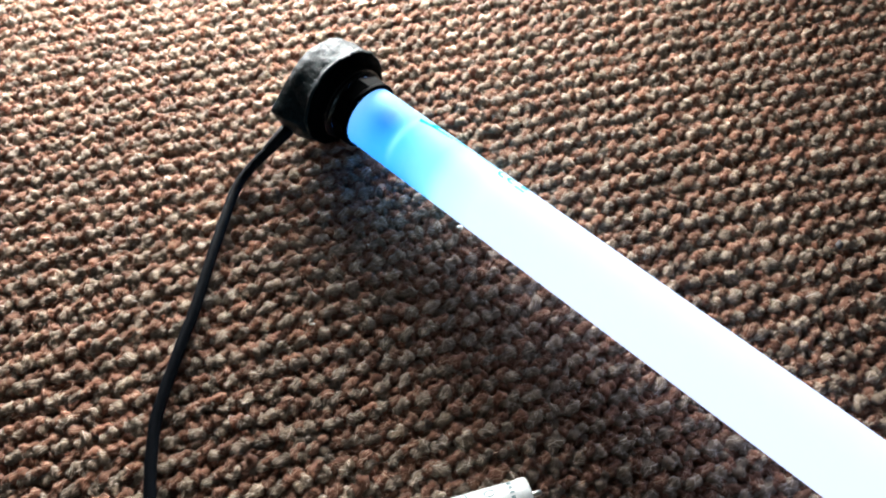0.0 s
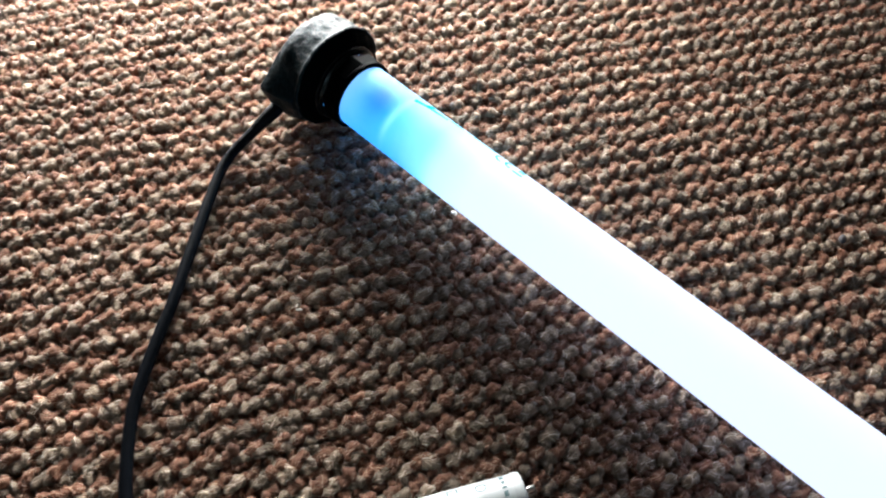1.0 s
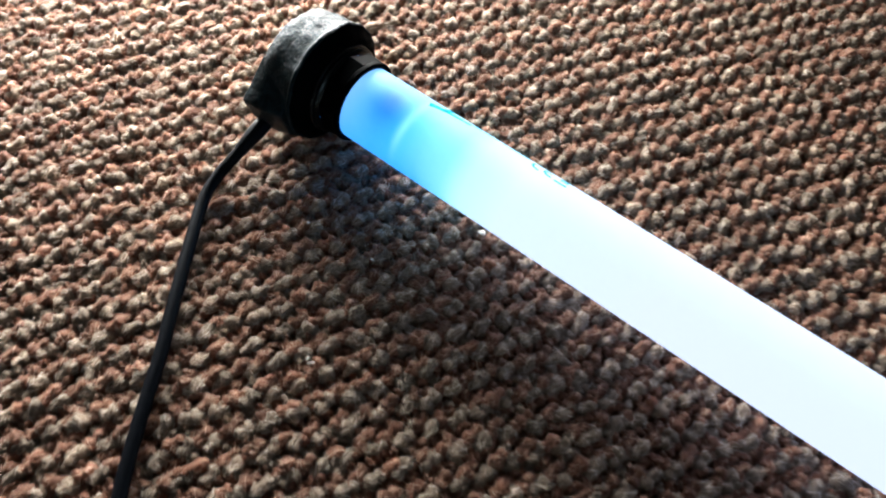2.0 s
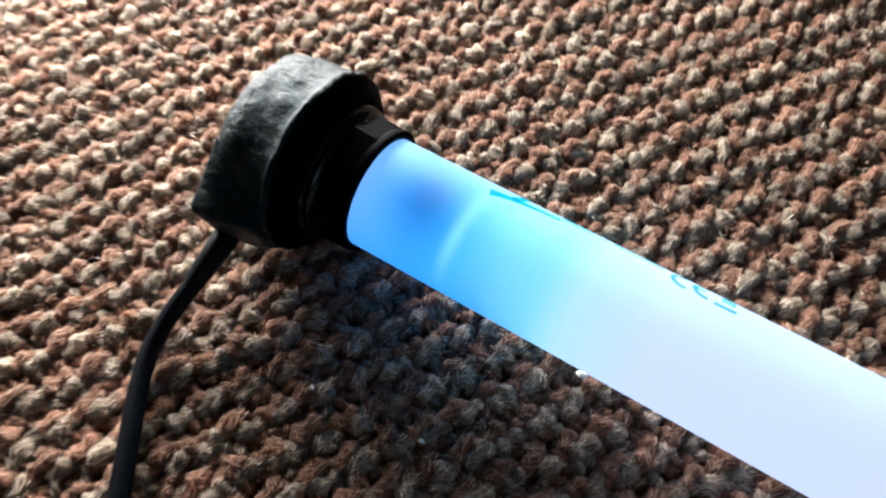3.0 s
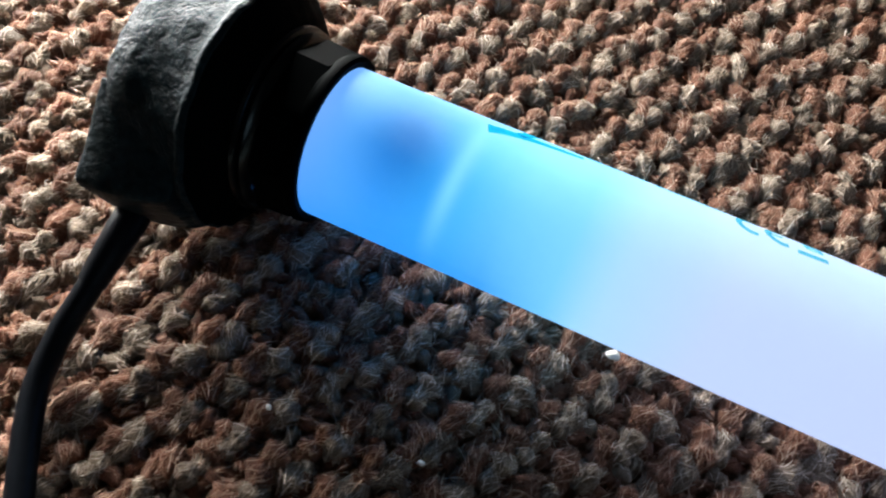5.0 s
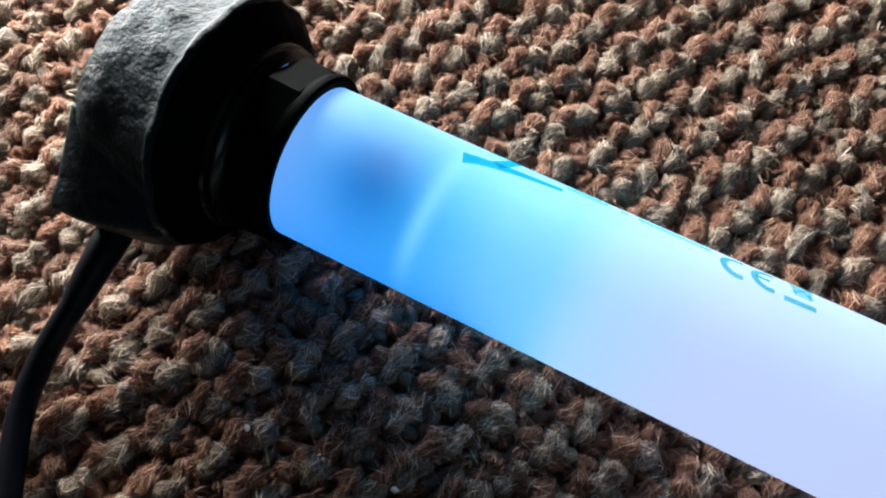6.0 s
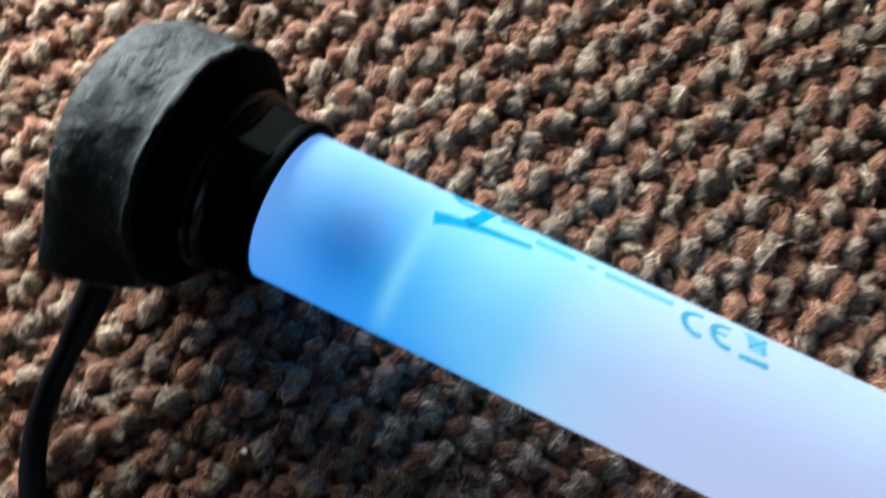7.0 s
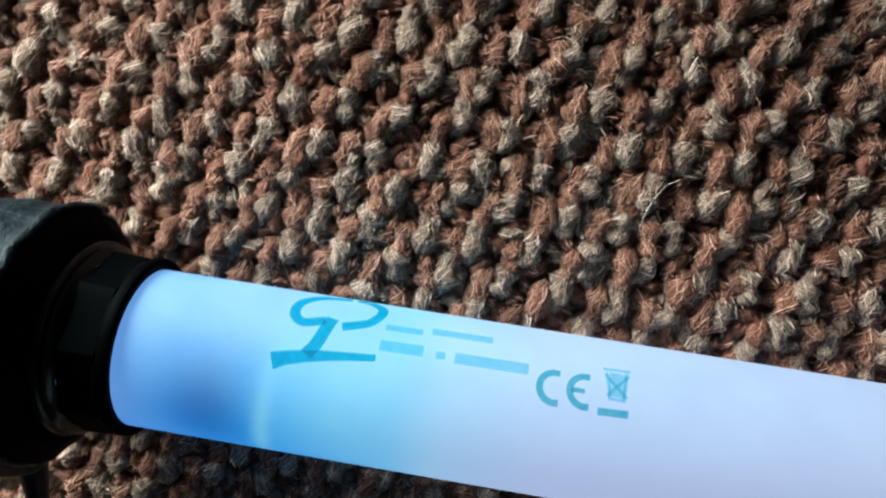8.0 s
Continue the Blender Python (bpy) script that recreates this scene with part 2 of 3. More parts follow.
def lathe(profile, sides=64, wobble=0.0, closed=False, flats=0):
    """A surface of revolution about x; profile: (x, radius) in millimetres."""
    bm = bmesh.new()
    rings = []
    for x, r in profile:
        ring = []
        for k in range(sides):
            a = 2 * math.pi * k / sides
            w = 1 + wobble * noise.noise((x * 0.12, 1.9 * math.cos(a), 1.9 * math.sin(a)))
            if flats:
                half = math.pi / flats
                w /= math.cos((a - 0.9) % (2 * half) - half) / math.cos(half * 0.55)
            ring.append(bm.verts.new((x * MM, r * w * MM * math.sin(a), r * w * MM * math.cos(a))))
        rings.append(ring)
    for a, b in zip(rings, rings[1:]):
        for k in range(sides):
            bm.faces.new((a[k], a[(k + 1) % sides], b[(k + 1) % sides], b[k]))
    if closed:
        for ring in (rings[0], rings[-1]):
            bm.faces.new(ring)
    return bm


def sweep(points, radius, sides=14, closed=True):
    """A round bar along points; radius: one number, or one a point."""
    bm = bmesh.new()
    pts = [Vector(p) for p in points]
    radii = radius if isinstance(radius, list) else [radius] * len(pts)
    rings, side = [], None
    for k, p in enumerate(pts):
        d = (pts[min(k + 1, len(pts) - 1)] - pts[max(k - 1, 0)]).normalized()
        side = (d.cross(Vector((0, 0, 1))) if side is None else side - d * side.dot(d)).normalized()
        up = side.cross(d)
        rings.append([bm.verts.new(p + radii[k] * (math.cos(a) * side + math.sin(a) * up)) for a in (2 * math.pi * j / sides for j in range(sides))])
    for a, b in zip(rings, rings[1:]):
        for k in range(sides):
            bm.faces.new((a[k], a[(k + 1) % sides], b[(k + 1) % sides], b[k]))
    if closed:
        bm.faces.new(rings[0])
        bm.faces.new(rings[-1])
    return bm


def curve_through(points, steps=10):
    """A smooth line through points (Catmull-Rom)."""
    p = [Vector(v) for v in points]
    p = [2 * p[0] - p[1], *p, 2 * p[-1] - p[-2]]
    out = []
    for a, b, c, d in zip(p, p[1:], p[2:], p[3:]):
        for k in range(steps):
            t = k / steps
            out.append(0.5 * (2 * b + (c - a) * t + (2 * a - 5 * b + 4 * c - d) * t * t + (3 * b - 3 * c + d - a) * t ** 3))
    return out + [p[-2]]


# ---- the room that closes the place ----
T = 0.15
part("floor_slab", block((ROOM_W - T, ROOM_S - T, FLOOR_Z - 0.2), (ROOM_E + T, ROOM_N + T, FLOOR_Z - 2 * MM)), WALL).name = "floor"
tagged(bpy.data.objects["floor"], "bare grey screed floor under the carpet", "floor", kind="structure")
part("wall_west", block((ROOM_W - T, ROOM_S, FLOOR_Z - 2 * MM), (ROOM_W, ROOM_N, ROOM_H)), WALL)
part("wall_east", block((ROOM_E, ROOM_S, FLOOR_Z - 2 * MM), (ROOM_E + T, ROOM_N, ROOM_H)), WALL)


def pierced_wall(name, ya, yb, mid, height, wide, high):
    """A wall along x with one opening through it."""
    xa, xb, za, zb = mid - wide / 2, mid + wide / 2, height - high / 2, height + high / 2
    bm = bmesh.new()
    box(bm, (ROOM_W - T, ya, FLOOR_Z - 2 * MM), (xa, yb, ROOM_H))
    box(bm, (xb, ya, FLOOR_Z - 2 * MM), (ROOM_E + T, yb, ROOM_H))
    box(bm, (xa, ya, FLOOR_Z - 2 * MM), (xb, yb, za))
    box(bm, (xa, ya, zb), (xb, yb, ROOM_H))
    part(name, bm, WALL)


def framed_window(name, y, mid, height, wide, high, label):
    window = tagged(new(name), label, "window", kind="structure")
    window.location = (mid, y, height)
    bm = bmesh.new()
    x, z, f = wide / 2, high / 2, 0.05
    for lo, hi in (((-x, -0.03, -z), (f - x, 0.03, z)), ((x - f, -0.03, -z), (x, 0.03, z)), ((f - x, -0.03, -z), (x - f, 0.03, f - z)), ((f - x, -0.03, z - f), (x - f, 0.03, z))):
        box(bm, lo, hi)
    part("window_frame", bm, PAINT, window)


pierced_wall("wall_north", ROOM_N, ROOM_N + T, WIN_X, WIN_Z, WIN_W, WIN_H)
# this opening only houses the added fill lamp
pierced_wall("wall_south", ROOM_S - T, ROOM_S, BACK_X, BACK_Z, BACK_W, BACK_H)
part("ceiling", block((ROOM_W - T, ROOM_S - T, ROOM_H), (ROOM_E + T, ROOM_N + T, ROOM_H + T)), CEILING)
for name in ("wall_south", "wall_west", "wall_east", "wall_north"):
    tagged(bpy.data.objects[name], "plain matt plastered room wall", "wall", kind="structure")
tagged(bpy.data.objects["ceiling"], "plain pale painted ceiling", "ceiling", kind="structure")
framed_window("window_1", ROOM_N + 0.08, WIN_X, WIN_Z, WIN_W, WIN_H, "white framed window letting in low daylight")
framed_window("window_2", ROOM_S - 0.08, BACK_X, BACK_Z, BACK_W, BACK_H, "added white framed window round the fill lamp, out of view")

# ---- the lit tube: x along the glass from the cap's lip ----
TUBE = pose(TX, TY, TZ, 0, TE, TA)
lamp_tube = tagged(new("fluorescent_tube"), "lit white fluorescent tube in a black rubber end cap", "lamp")
lamp_tube.matrix_world = TUBE
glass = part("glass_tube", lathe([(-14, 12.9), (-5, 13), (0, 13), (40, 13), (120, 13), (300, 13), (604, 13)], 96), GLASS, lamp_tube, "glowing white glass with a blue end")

# ---- rubber end cap ----
part("sleeve_lip", lathe(SLEEVE_END, 96), RUBBER, lamp_tube)
part("sleeve", lathe([(1.2, 13.6), (0.6, 14.3), (-4.6, 14.6), (-5.2, 14.6)], 96, 0.0, False, 9), RUBBER, lamp_tube, "black rubber sleeve with flat faces", 30)
part("threaded_collar", lathe(SLEEVE_ROOT, 96, 0.006), THREAD, lamp_tube)


def cap_shell(profile, sides=120):
    """The moulded cap: a lumpy drum with a rough dusty skin."""
    fine = []
    for (xa, ra), (xb, rb) in zip(profile, profile[1:]):
        n = max(1, round(math.hypot(xb - xa, rb - ra) / 1.2))
        fine += [(xa + (xb - xa) * k / n, ra + (rb - ra) * k / n) for k in range(n)]
    bm = lathe(fine + [profile[-1]], sides, 0.0, True)
    for v in bm.verts:
        p = v.co / MM
        r = math.hypot(p.y, p.z)
        if r < 15:
            continue
        d = 0.45 * noise.noise(p * 0.16) + 0.34 * noise.noise(p * 0.5 + Vector((7, 0, 0))) + (0.14 * noise.noise(p * 1.3) if p.x < -14 else 0)
        v.co.y += p.y / r * d * MM
        v.co.z += p.z / r * d * MM
        v.co.x += 0.3 * noise.noise(p * 0.2 + Vector((0, 9, 0))) * MM
    return bm


part("cap_face", cap_shell(FACE), RUBBER, lamp_tube, "clean black rubber face of the cap", 60)
part("cap_body", cap_shell(BODY), DUSTY, lamp_tube, "scuffed dusty black rubber cap", 60)


def boot_mesh():
    """The flared cable boot on the side of the cap."""
    outline = [(-14, 14.5), (-19.5, 9.8), (-23.5, 6.4), (-26.9, 4.4), (-27.2, 3.2), (-25.6, -3.0), (-23.6, -10.5), (-20.5, -14.8), (-13, -17)]
    bm = bmesh.new()
    rings = []
    for x, k in ((-29.0, 0.93), (-28.4, 1.0), (-24, 0.995), (-19, 0.96), (-15, 0.91), (-13.6, 0.86)):
        rings.append([bm.verts.new((x * MM, y * k * MM, z * k * MM)) for y, z in outline])
    for a, b in zip(rings, rings[1:]):
        for k in range(len(outline)):
            bm.faces.new((a[k], a[(k + 1) % len(outline)], b[(k + 1) % len(outline)], b[k]))
    bm.faces.new(rings[0])
    bm.faces.new(rings[-1])
    bmesh.ops.bevel(bm, geom=list(bm.edges), offset=0.5 * MM, segments=1, affect="EDGES")
    return bm


part("cable_boot", boot_mesh(), DUSTY, lamp_tube, "flared rubber cable boot", 35)
part("far_cap", lathe([(600, 13.2), (600, 16), (612, 17), (616, 19), (640, 19), (644, 12)], 64, 0.0, True), RUBBER, lamp_tube)


def print_strip(name, points, width, lift=0.05, mat=None, parent=None, radius=13.0, ends=None):
    """A printed stroke on a tube; points: (millimetres along, degrees round from the top)."""
    k = radius * math.pi / 180
    line = curve_through([(a, d * k, 0) for a, d in points], 8) if len(points) > 2 else [Vector((points[0][0] + (points[1][0] - points[0][0]) * t / 10, (points[0][1] + (points[1][1] - points[0][1]) * t / 10) * k, 0)) for t in range(11)]
    bm = bmesh.new()
    rows = []
    for i, p in enumerate(line):
        d = (line[min(i + 1, len(line) - 1)] - line[max(i - 1, 0)]).normalized()
        f = i / (len(line) - 1)
        w = width if ends is None else ends[0] + (ends[1] - ends[0]) * f
        row = []
        for side in (-1, -0.33, 0.33, 1):
            q = p + Vector((-d.y, d.x, 0)) * side * w / 2
            a = q.y / radius
            row.append(bm.verts.new((q.x * MM, (radius + lift) * math.sin(a) * MM, (radius + lift) * math.cos(a) * MM)))
        rows.append(row)
    for a, b in zip(rows, rows[1:]):
        for c in range(3):
            bm.faces.new((a[c], a[c + 1], b[c + 1], b[c]))
    return part(name, bm, mat, parent)


# teal print on the lit glass
print_strip("logo_stroke", [(26.4, 25.5), (29, 29.5), (34, 34), (41.5, 38)], 1.4, 0.050, TEAL, glass, ends=(2.6, 1.0))
print_strip("logo_stroke", [(31.2, 33), (32.4, 42), (33.6, 63)], 2.0, 0.056, TEAL, glass)
print_strip("logo_stroke", [(32.6, 60), (29.4, 56), (27.7, 62), (27.8, 74), (30, 86), (33, 92), (35, 94)], 1.6, 0.062, TEAL, glass)
print_strip("logo_stroke", [(35.4, 57), (39.4, 65), (40.7, 80), (38.6, 92), (36, 95)], 1.6, 0.050, TEAL, glass)
for a, b, d, w in ((41.9, 47.6, 63, 1.2), (49.0, 58.3, 66, 1.4), (41.7, 48.3, 47.6, 1.8), (50.2, 51.6, 46.8, 1.2), (53.0, 64.0, 47.0, 1.8)):
    print_strip("print_bar", [(a, d), (b, d + 0.6)], w, 0.05, FAINT, glass)


def arc(x, d, r, lo, hi, n=9):
    return [(x + r * math.cos(radians(a)), d + r * math.sin(radians(a)) / 0.227) for a in (lo + (hi - lo) * k / (n - 1) for k in range(n))]


print_strip("letter_c", arc(68.1, 38, 2.3, 75, 285), 1.0, 0.05, MID, glass)
print_strip("letter_e", arc(72.5, 38.6, 2.3, 75, 285), 1.0, 0.05, MID, glass)
print_strip("letter_e_bar", [(70.5, 38.6), (72.4, 38.7)], 0.7, 0.056, MID, glass)
for k, line in enumerate(([(75.0, 57), (79.0, 57.8)], [(75.5, 55), (76.0, 37.5)], [(78.5, 56), (78.0, 37)], [(75.8, 36.6), (78.3, 36.4)], [(75.2, 53), (78.5, 38)], [(78.8, 54), (75.6, 38)])):
    print_strip("bin_line", line, 0.5, 0.05 + 0.005 * k, FAINT, glass)
print_strip("bin_body", [(77.2, 55), (77.0, 38)], 2.5, 0.045, FAINT, glass)
print_strip("bin_bar", [(74.4, 27.4), (78.8, 28.2)], 1.1, 0.05, MID, glass)

# ---- cable ----
cable = tagged(new("power_cable"), "thin black flexible cable curving away from the end cap", "cable")
part("sheath", sweep(curve_through(CABLE_LINE), 2.15 * MM), CABLE, cable)
part("strain_relief", sweep(curve_through(CABLE_LINE[:3], 6), [3.0 * MM] * 6 + [(3.0 - 0.11 * k) * MM for k in range(7)], 20), CABLE, cable)

# ---- second tube ----
spare = tagged(new("spare_tube"), "unlit white fluorescent tube with dark print and a bare pin", "lamp")
spare.matrix_world = pose(*SPARE)
spare_glass = part("glass_tube", lathe([(3, 0.01), (3, 7.9), (16, 7.95), (300, 7.95), (540, 7.95), (540, 0.01)], 64), MILK, spare)
end_cap = part("end_cap", lathe([(0, 0.01), (0, 7.4), (0.3, 7.9), (0.9, 8.1), (2.9, 8.1), (3.4, 7.96)], 64), MILK, spare, "white end cap")
for side in (-1, 1):
    y, z = -side * 1.7 * MM, side * 1.9 * MM
    part("pin", sweep([(0.5 * MM, y, z), (-3.0 * MM, y, z), (-3.5 * MM, y, z), (-3.7 * MM, y, z)], [0.95 * MM, 0.95 * MM, 0.8 * MM, 0.25 * MM], 14), PIN, end_cap, "bright nickel contact pin")
# dark unreadable print, as bars that run round the tube
for a, lo, hi, w in ((6.2, -66, -50, 1.3), (6.2, -44, -34, 1.3), (6.2, -28, -22, 1.6), (6.2, -16, -4, 1.3), (6.2, 6, 16, 1.5), (6.2, 24, 34, 1.1),
                     (20.5, -62, -40, 0.6), (23.5, -62, -40, 0.6), (22.0, -60, -56, 2.6), (20.5, -30, -8, 0.6), (23.8, -30, -12, 0.6), (22.2, -32, -28, 3.0), (22.2, 4, 8, 2.4), (31.0, -50, -30, 1.6), (31.0, -20, 4, 1.6)):
    print_strip("print_bar", [(a, lo), (a, hi)], w, 0.04, INK, spare_glass, 7.95)
print_strip("print_ring", [(13.2 + 1.7 * math.cos(radians(k)), -40 + 10 * math.sin(radians(k))) for k in range(0, 361, 30)], 0.55, 0.04, INK, spare_glass, 7.95)

# ---- carpet ----
carpet = part("carpet", block((ROOM_W, ROOM_S, FLOOR_Z - 2 * MM), (ROOM_E, ROOM_N, FLOOR_Z)), BACKING)
tagged(carpet, "coarse woven loop carpet of twisted rust and grey-beige yarn", "carpet", kind="structure")


def tuft_shape(rng, fibres, steps, size, grid=(11, 8)):
    """One tuft of brushed yarn, longest along x, its crown near z = 0: a lumpy heart under a coat of fine fibres that run over it. Vertices, faces and fibre tones, in millimetres."""
    long, wide, high = size
    lean, lumps, ph = rng.normal(0, 0.3), rng.uniform(0.08, 0.26), rng.uniform(0, 6.28, 3)

    def skin(u, v, out=0.0):
        e = max(0.0, 1 - abs(u) ** 2.4) ** 0.55
        w = 1 + lumps * math.cos(5.6 * u + ph[0]) + 0.2 * math.sin(2 * v + 2.1 * u + ph[2]) * u + 0.13 * math.sin(3 * v + ph[1]) * math.cos(3.3 * u + ph[2])
        p = np.array([long * u, wide * e * w * math.sin(v), high * (e * w * math.cos(v) - 1)])
        n = np.array([u * abs(u) / long, math.sin(v) * e / wide, (math.cos(v) * e + 0.05) / high])
        n /= np.linalg.norm(n)
        return p + n * out, n

    verts, quads, strand = [], [], []
    nu, nv = grid
    for i in range(nu):
        for j in range(nv):
            p, _ = skin(-1 + 2 * i / (nu - 1), -1.9 + 3.8 * j / (nv - 1), -0.1)
            verts.append(p + rng.normal(0, 0.16, 3))
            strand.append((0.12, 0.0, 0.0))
    for i in range(nu - 1):
        for j in range(nv - 1):
            k = i * nv + j
            quads.append((k, k + 1, k + nv + 1, k + nv))
    for _ in range(fibres):
        u0, v0 = rng.uniform(-1.0, 0.8), rng.normal(0, 0.8)
        way, bend = lean + rng.normal(0, 0.42), rng.normal(0, 0.5)
        length, width = rng.uniform(0.35, 0.95), rng.uniform(0.07, 0.17) * (60 / max(fibres, 30)) ** 0.35
        lift, roll = abs(rng.normal(0, 0.36)), rng.normal(0, 0.6)
        tone, start = rng.uniform(), len(verts)
        line = []
        for k in range(steps + 1):
            f = k / steps
            u = min(0.995, u0 + length * f * math.cos(way))
            v = v0 + length * long / wide * f * (math.sin(way) + bend * f)
            line.append(skin(u, v, 0.02 + 0.1 * tone + lift * (2 * f - 1) ** 2))
        for k, (p, n) in enumerate(line):
            d = line[min(k + 1, steps)][0] - line[max(k - 1, 0)][0]
            side = np.cross(d / (np.linalg.norm(d) + 1e-6), n) + n * roll
            side *= width * (1.0 if 0 < k < steps else 0.35) / (np.linalg.norm(side) + 1e-6)
            verts += [p - side, p + side]
            strand += [(tone, k / steps, 0.0)] * 2
        for k in range(steps):
            p = start + 2 * k
            quads.append((p, p + 1, p + 3, p + 2))
    return np.array(verts), np.array(quads), np.array(strand)


def carpet_loops():
    rng = np.random.default_rng(4)
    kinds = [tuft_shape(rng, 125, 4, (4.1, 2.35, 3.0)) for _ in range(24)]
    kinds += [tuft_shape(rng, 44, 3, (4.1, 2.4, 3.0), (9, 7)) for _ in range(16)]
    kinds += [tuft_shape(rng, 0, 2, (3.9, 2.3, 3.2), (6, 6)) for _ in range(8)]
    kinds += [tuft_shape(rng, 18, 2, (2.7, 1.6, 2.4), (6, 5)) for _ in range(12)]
    close, mid, far, knot = range(0, 24), range(24, 40), range(40, 48), range(48, 60)
    single = {}
    for tone, mat in (("rust", RUST), ("grey", GREY)):
        single[tone] = [mesh_of(tone + "_tuft", v * MM, f, st + (0, 0, 0.5)) for v, f, st in (kinds[k] for k in close)]
        for me in single[tone]:
            me.materials.append(mat)
    row, step = np.array([math.cos(radians(ROW_TURN)), math.sin(radians(ROW_TURN))]), np.array(ROW_STEP)
    made = {"rust": [], "grey": []}
    near = {"rust": 0, "grey": 0}

    def in_view(x, y):
        up = (y - 0.05) / 0.25
        return 0.028 < y < 0.335 and -0.152 - 0.068 * up < x < 0.187 + 0.086 * up

    for i in range(-150, 151):
        for j in range(-110, 111):
            c = np.array(ORIGIN) + i * PITCH * row + j * step
            if not (-0.34 < c[0] < 0.39 and -0.06 < c[1] < 0.45):
                continue
            # the weave wanders a little
            c = c + 0.7 * MM * np.array([noise.noise((c[0] * 28, c[1] * 28, 1)), noise.noise((c[0] * 28, c[1] * 28, 5))])
            pool = far if not in_view(*c) else close if -0.10 < c[0] < 0.16 and 0.10 < c[1] < 0.285 else mid
            for tone, side in (("rust", -1), ("grey", 1)):
                x, y = c + side * np.array(SPLIT) / 2 + rng.normal(0, 0.33 * MM, 2)
                pressed = -1.6 * MM if abs((x - TX) * 0.698 + (y - TY) * 0.717) < 0.013 and -0.03 < (x - TX) * 0.717 - (y - TY) * 0.698 < -0.006 else 0
                z = rng.normal(-0.1, 0.3) * MM + pressed
                m = Matrix.Translation((x, y, z)) @ Matrix.Rotation(radians(LOOP_TURN) + rng.normal(0, 0.19) + math.pi * int(rng.integers(2)), 4, "Z") @ Matrix.Rotation(rng.normal(0, 0.12), 4, "X") @ Matrix.Rotation(rng.normal(0, 0.1), 4, "Y") @ Matrix.Diagonal((rng.uniform(0.85, 1.14), rng.uniform(0.88, 1.18), rng.uniform(0.9, 1.05), 1))
                kind = int(rng.choice(pool))
                if pool is close and 0.015 < x < 0.105 and 0.165 < y < 0.255 and near[tone] < 150:
                    near[tone] += 1
                    ob = new("yarn_tuft", single[tone][kind])
                    ob.parent = carpet
                    ob.matrix_basis = m
                else:
                    made[tone].append((np.array(m), kind))
            # knots that join the tufts of a row, and low ones in the valley beside it
            for k in range(5):
                along, across, z, turned = (rng.normal(0.5, 0.07), rng.normal(0, 0.07), rng.normal(-0.55, 0.3), radians(LOOP_TURN) + rng.normal(0, 0.35)) if k < 2 else (0.33 * (k - 2) + rng.uniform(0, 0.2), rng.normal(0.5, 0.05), rng.normal(-1.15, 0.3), rng.uniform(0, 6.28))
                x, y = c + along * PITCH * row + across * step
                if in_view(x, y):
                    m = Matrix.Translation((x, y, z * MM)) @ Matrix.Rotation(turned, 4, "Z") @ Matrix.Diagonal((*rng.uniform(0.85, 1.2, 3), 1))
                    made["grey" if rng.random() < 0.25 else "rust"].append((np.array(m), int(rng.choice(knot))))
    for tone, mat in (("rust", RUST), ("grey", GREY)):
        vs, qs, st, n = [], [], [], 0
        for m, kind in made[tone]:
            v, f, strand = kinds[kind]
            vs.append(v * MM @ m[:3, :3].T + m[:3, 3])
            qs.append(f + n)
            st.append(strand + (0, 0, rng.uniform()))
            n += len(v)
        me = mesh_of(tone + "_yarn_tufts", np.concatenate(vs), np.concatenate(qs), np.concatenate(st))
        me.materials.append(mat)
        ob = new(tone + "_yarn_tufts", me)
        ob.parent = carpet
        tagged(ob, f"{tone} brushed yarn tufts", kind="stuff")


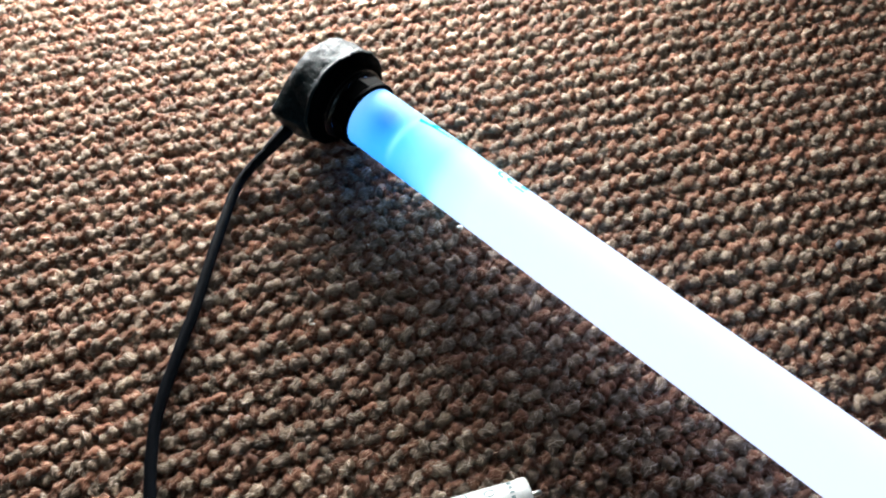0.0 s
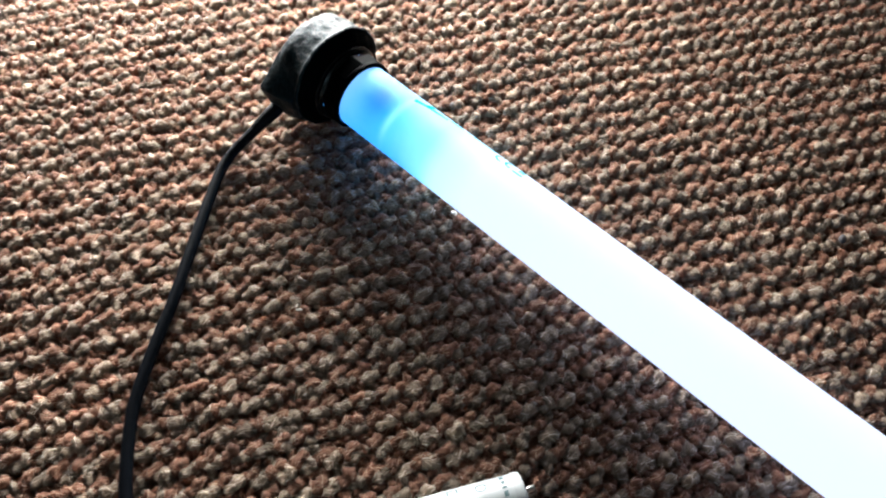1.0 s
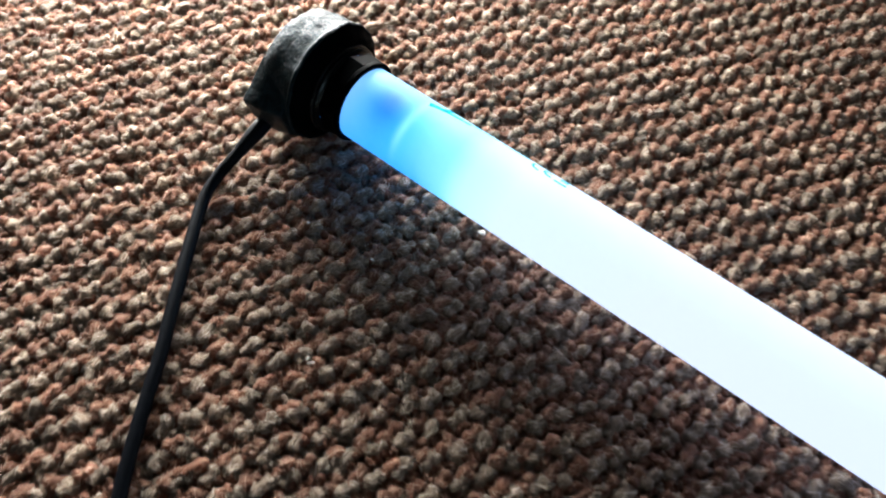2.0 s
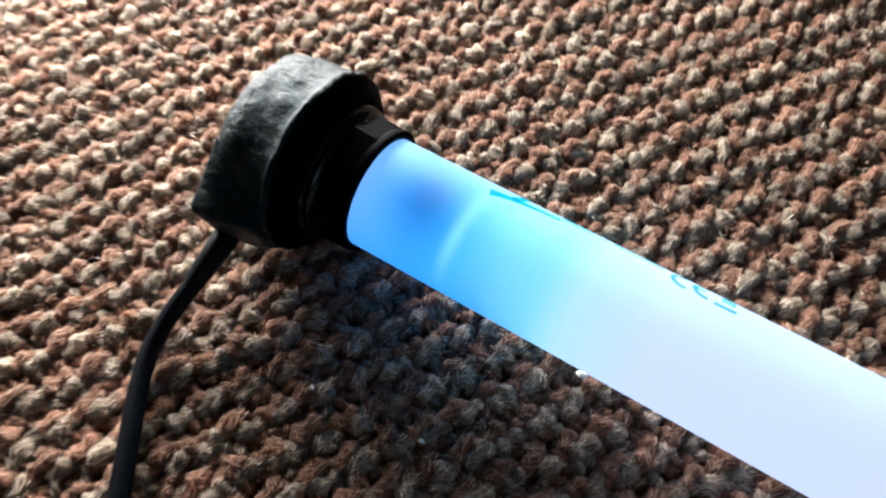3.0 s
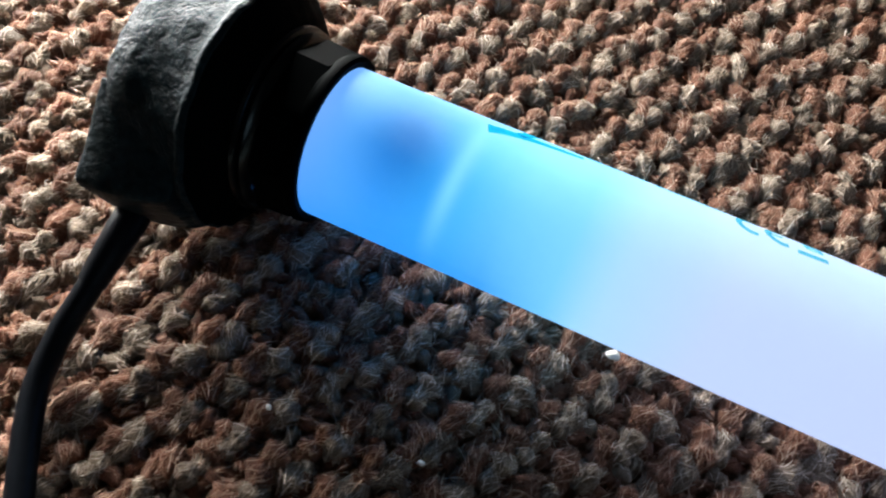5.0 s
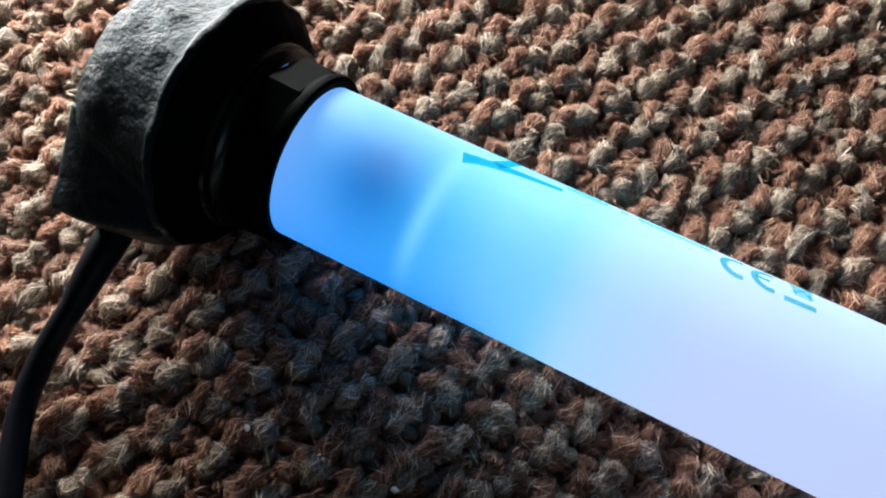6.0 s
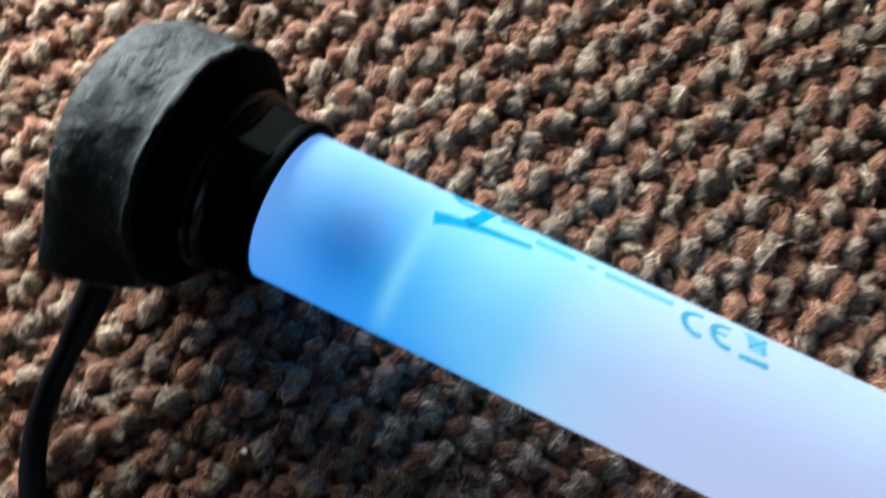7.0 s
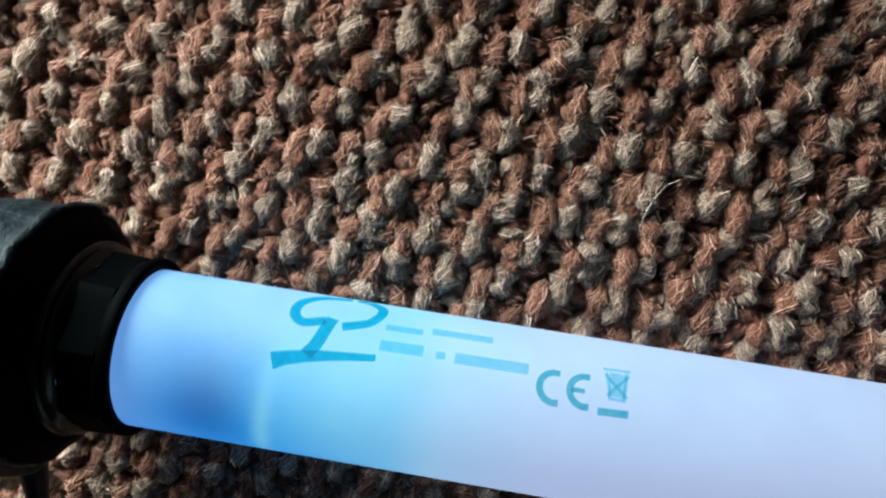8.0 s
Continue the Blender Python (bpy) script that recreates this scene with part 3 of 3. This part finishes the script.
# ---- small litter on the pile ----
def crumb(name, place, size, mat, label, category, seed):
    rng = random.Random(seed)
    bm = bmesh.new()
    bmesh.ops.create_icosphere(bm, subdivisions=2, radius=1)
    for v in bm.verts:
        v.co *= 1 + 0.35 * noise.noise(v.co * 1.4 + Vector((seed, 0, 0)))
        v.co = Vector((v.co.x * size[0], v.co.y * size[1], v.co.z * size[2])) * MM
    ob = part(name, bm, mat)
    ob.matrix_world = pose(*place, rng.uniform(-15, 15), rng.uniform(-15, 15), rng.uniform(0, 180))
    return tagged(ob, label, category, group="litter on the carpet")


CHIP = plain("pale_chip", (0.72, 0.68, 0.60), 0.7, 800, 0.15)
DARK = plain("dark_crumb", (0.03, 0.028, 0.03), 0.8, 800, 0.3)
crumb("crumb", (0.0277, 0.1552, 0.0008), (1.4, 0.9, 0.7), CHIP, "small pale chip lying on the carpet pile", "crumb", 1)
crumb("crumb", (-0.0306, 0.1144, 0.0006), (1.2, 0.5, 0.5), CHIP, "tiny white scrap lying on the carpet pile", "crumb", 2)
crumb("crumb", (-0.0316, 0.1160, 0.0006), (0.9, 0.4, 0.4), CHIP, "tiny white scrap lying on the carpet pile", "crumb", 3)
crumb("crumb", (0.1801, 0.1410, 0.0008), (1.8, 1.5, 0.8), DARK, "small dark crumb lying on the carpet pile", "crumb", 4)
crumb("crumb", (-0.0309, 0.1650, 0.0006), (0.6, 0.5, 0.4), CHIP, "tiny white scrap lying on the carpet pile", "crumb", 6)
crumb("crumb", (-0.0100, 0.1485, 0.0006), (0.7, 0.5, 0.4), CHIP, "tiny white scrap lying on the carpet pile", "crumb", 5)


def hair(points, label):
    ob = part("hair", sweep(curve_through(points, 8), 0.04 * MM, 6), CHIP)
    return tagged(ob, label, "hair", group="litter on the carpet")


LINT = "single pale hair lying on the carpet pile"
hair([(0.0690, 0.1660, 0.0012), (0.0725, 0.1685, 0.0022), (0.0768, 0.1697, 0.0018), (0.0795, 0.1690, 0.0008)], LINT)
hair([(0.0400, 0.2530, 0.0010), (0.0422, 0.2580, 0.0020), (0.0418, 0.2640, 0.0020), (0.0440, 0.2680, 0.0008)], LINT)
hair([(-0.0820, 0.2050, 0.0010), (-0.0780, 0.2075, 0.0020), (-0.0740, 0.2060, 0.0018), (-0.0715, 0.2085, 0.0008)], LINT)
carpet_loops()
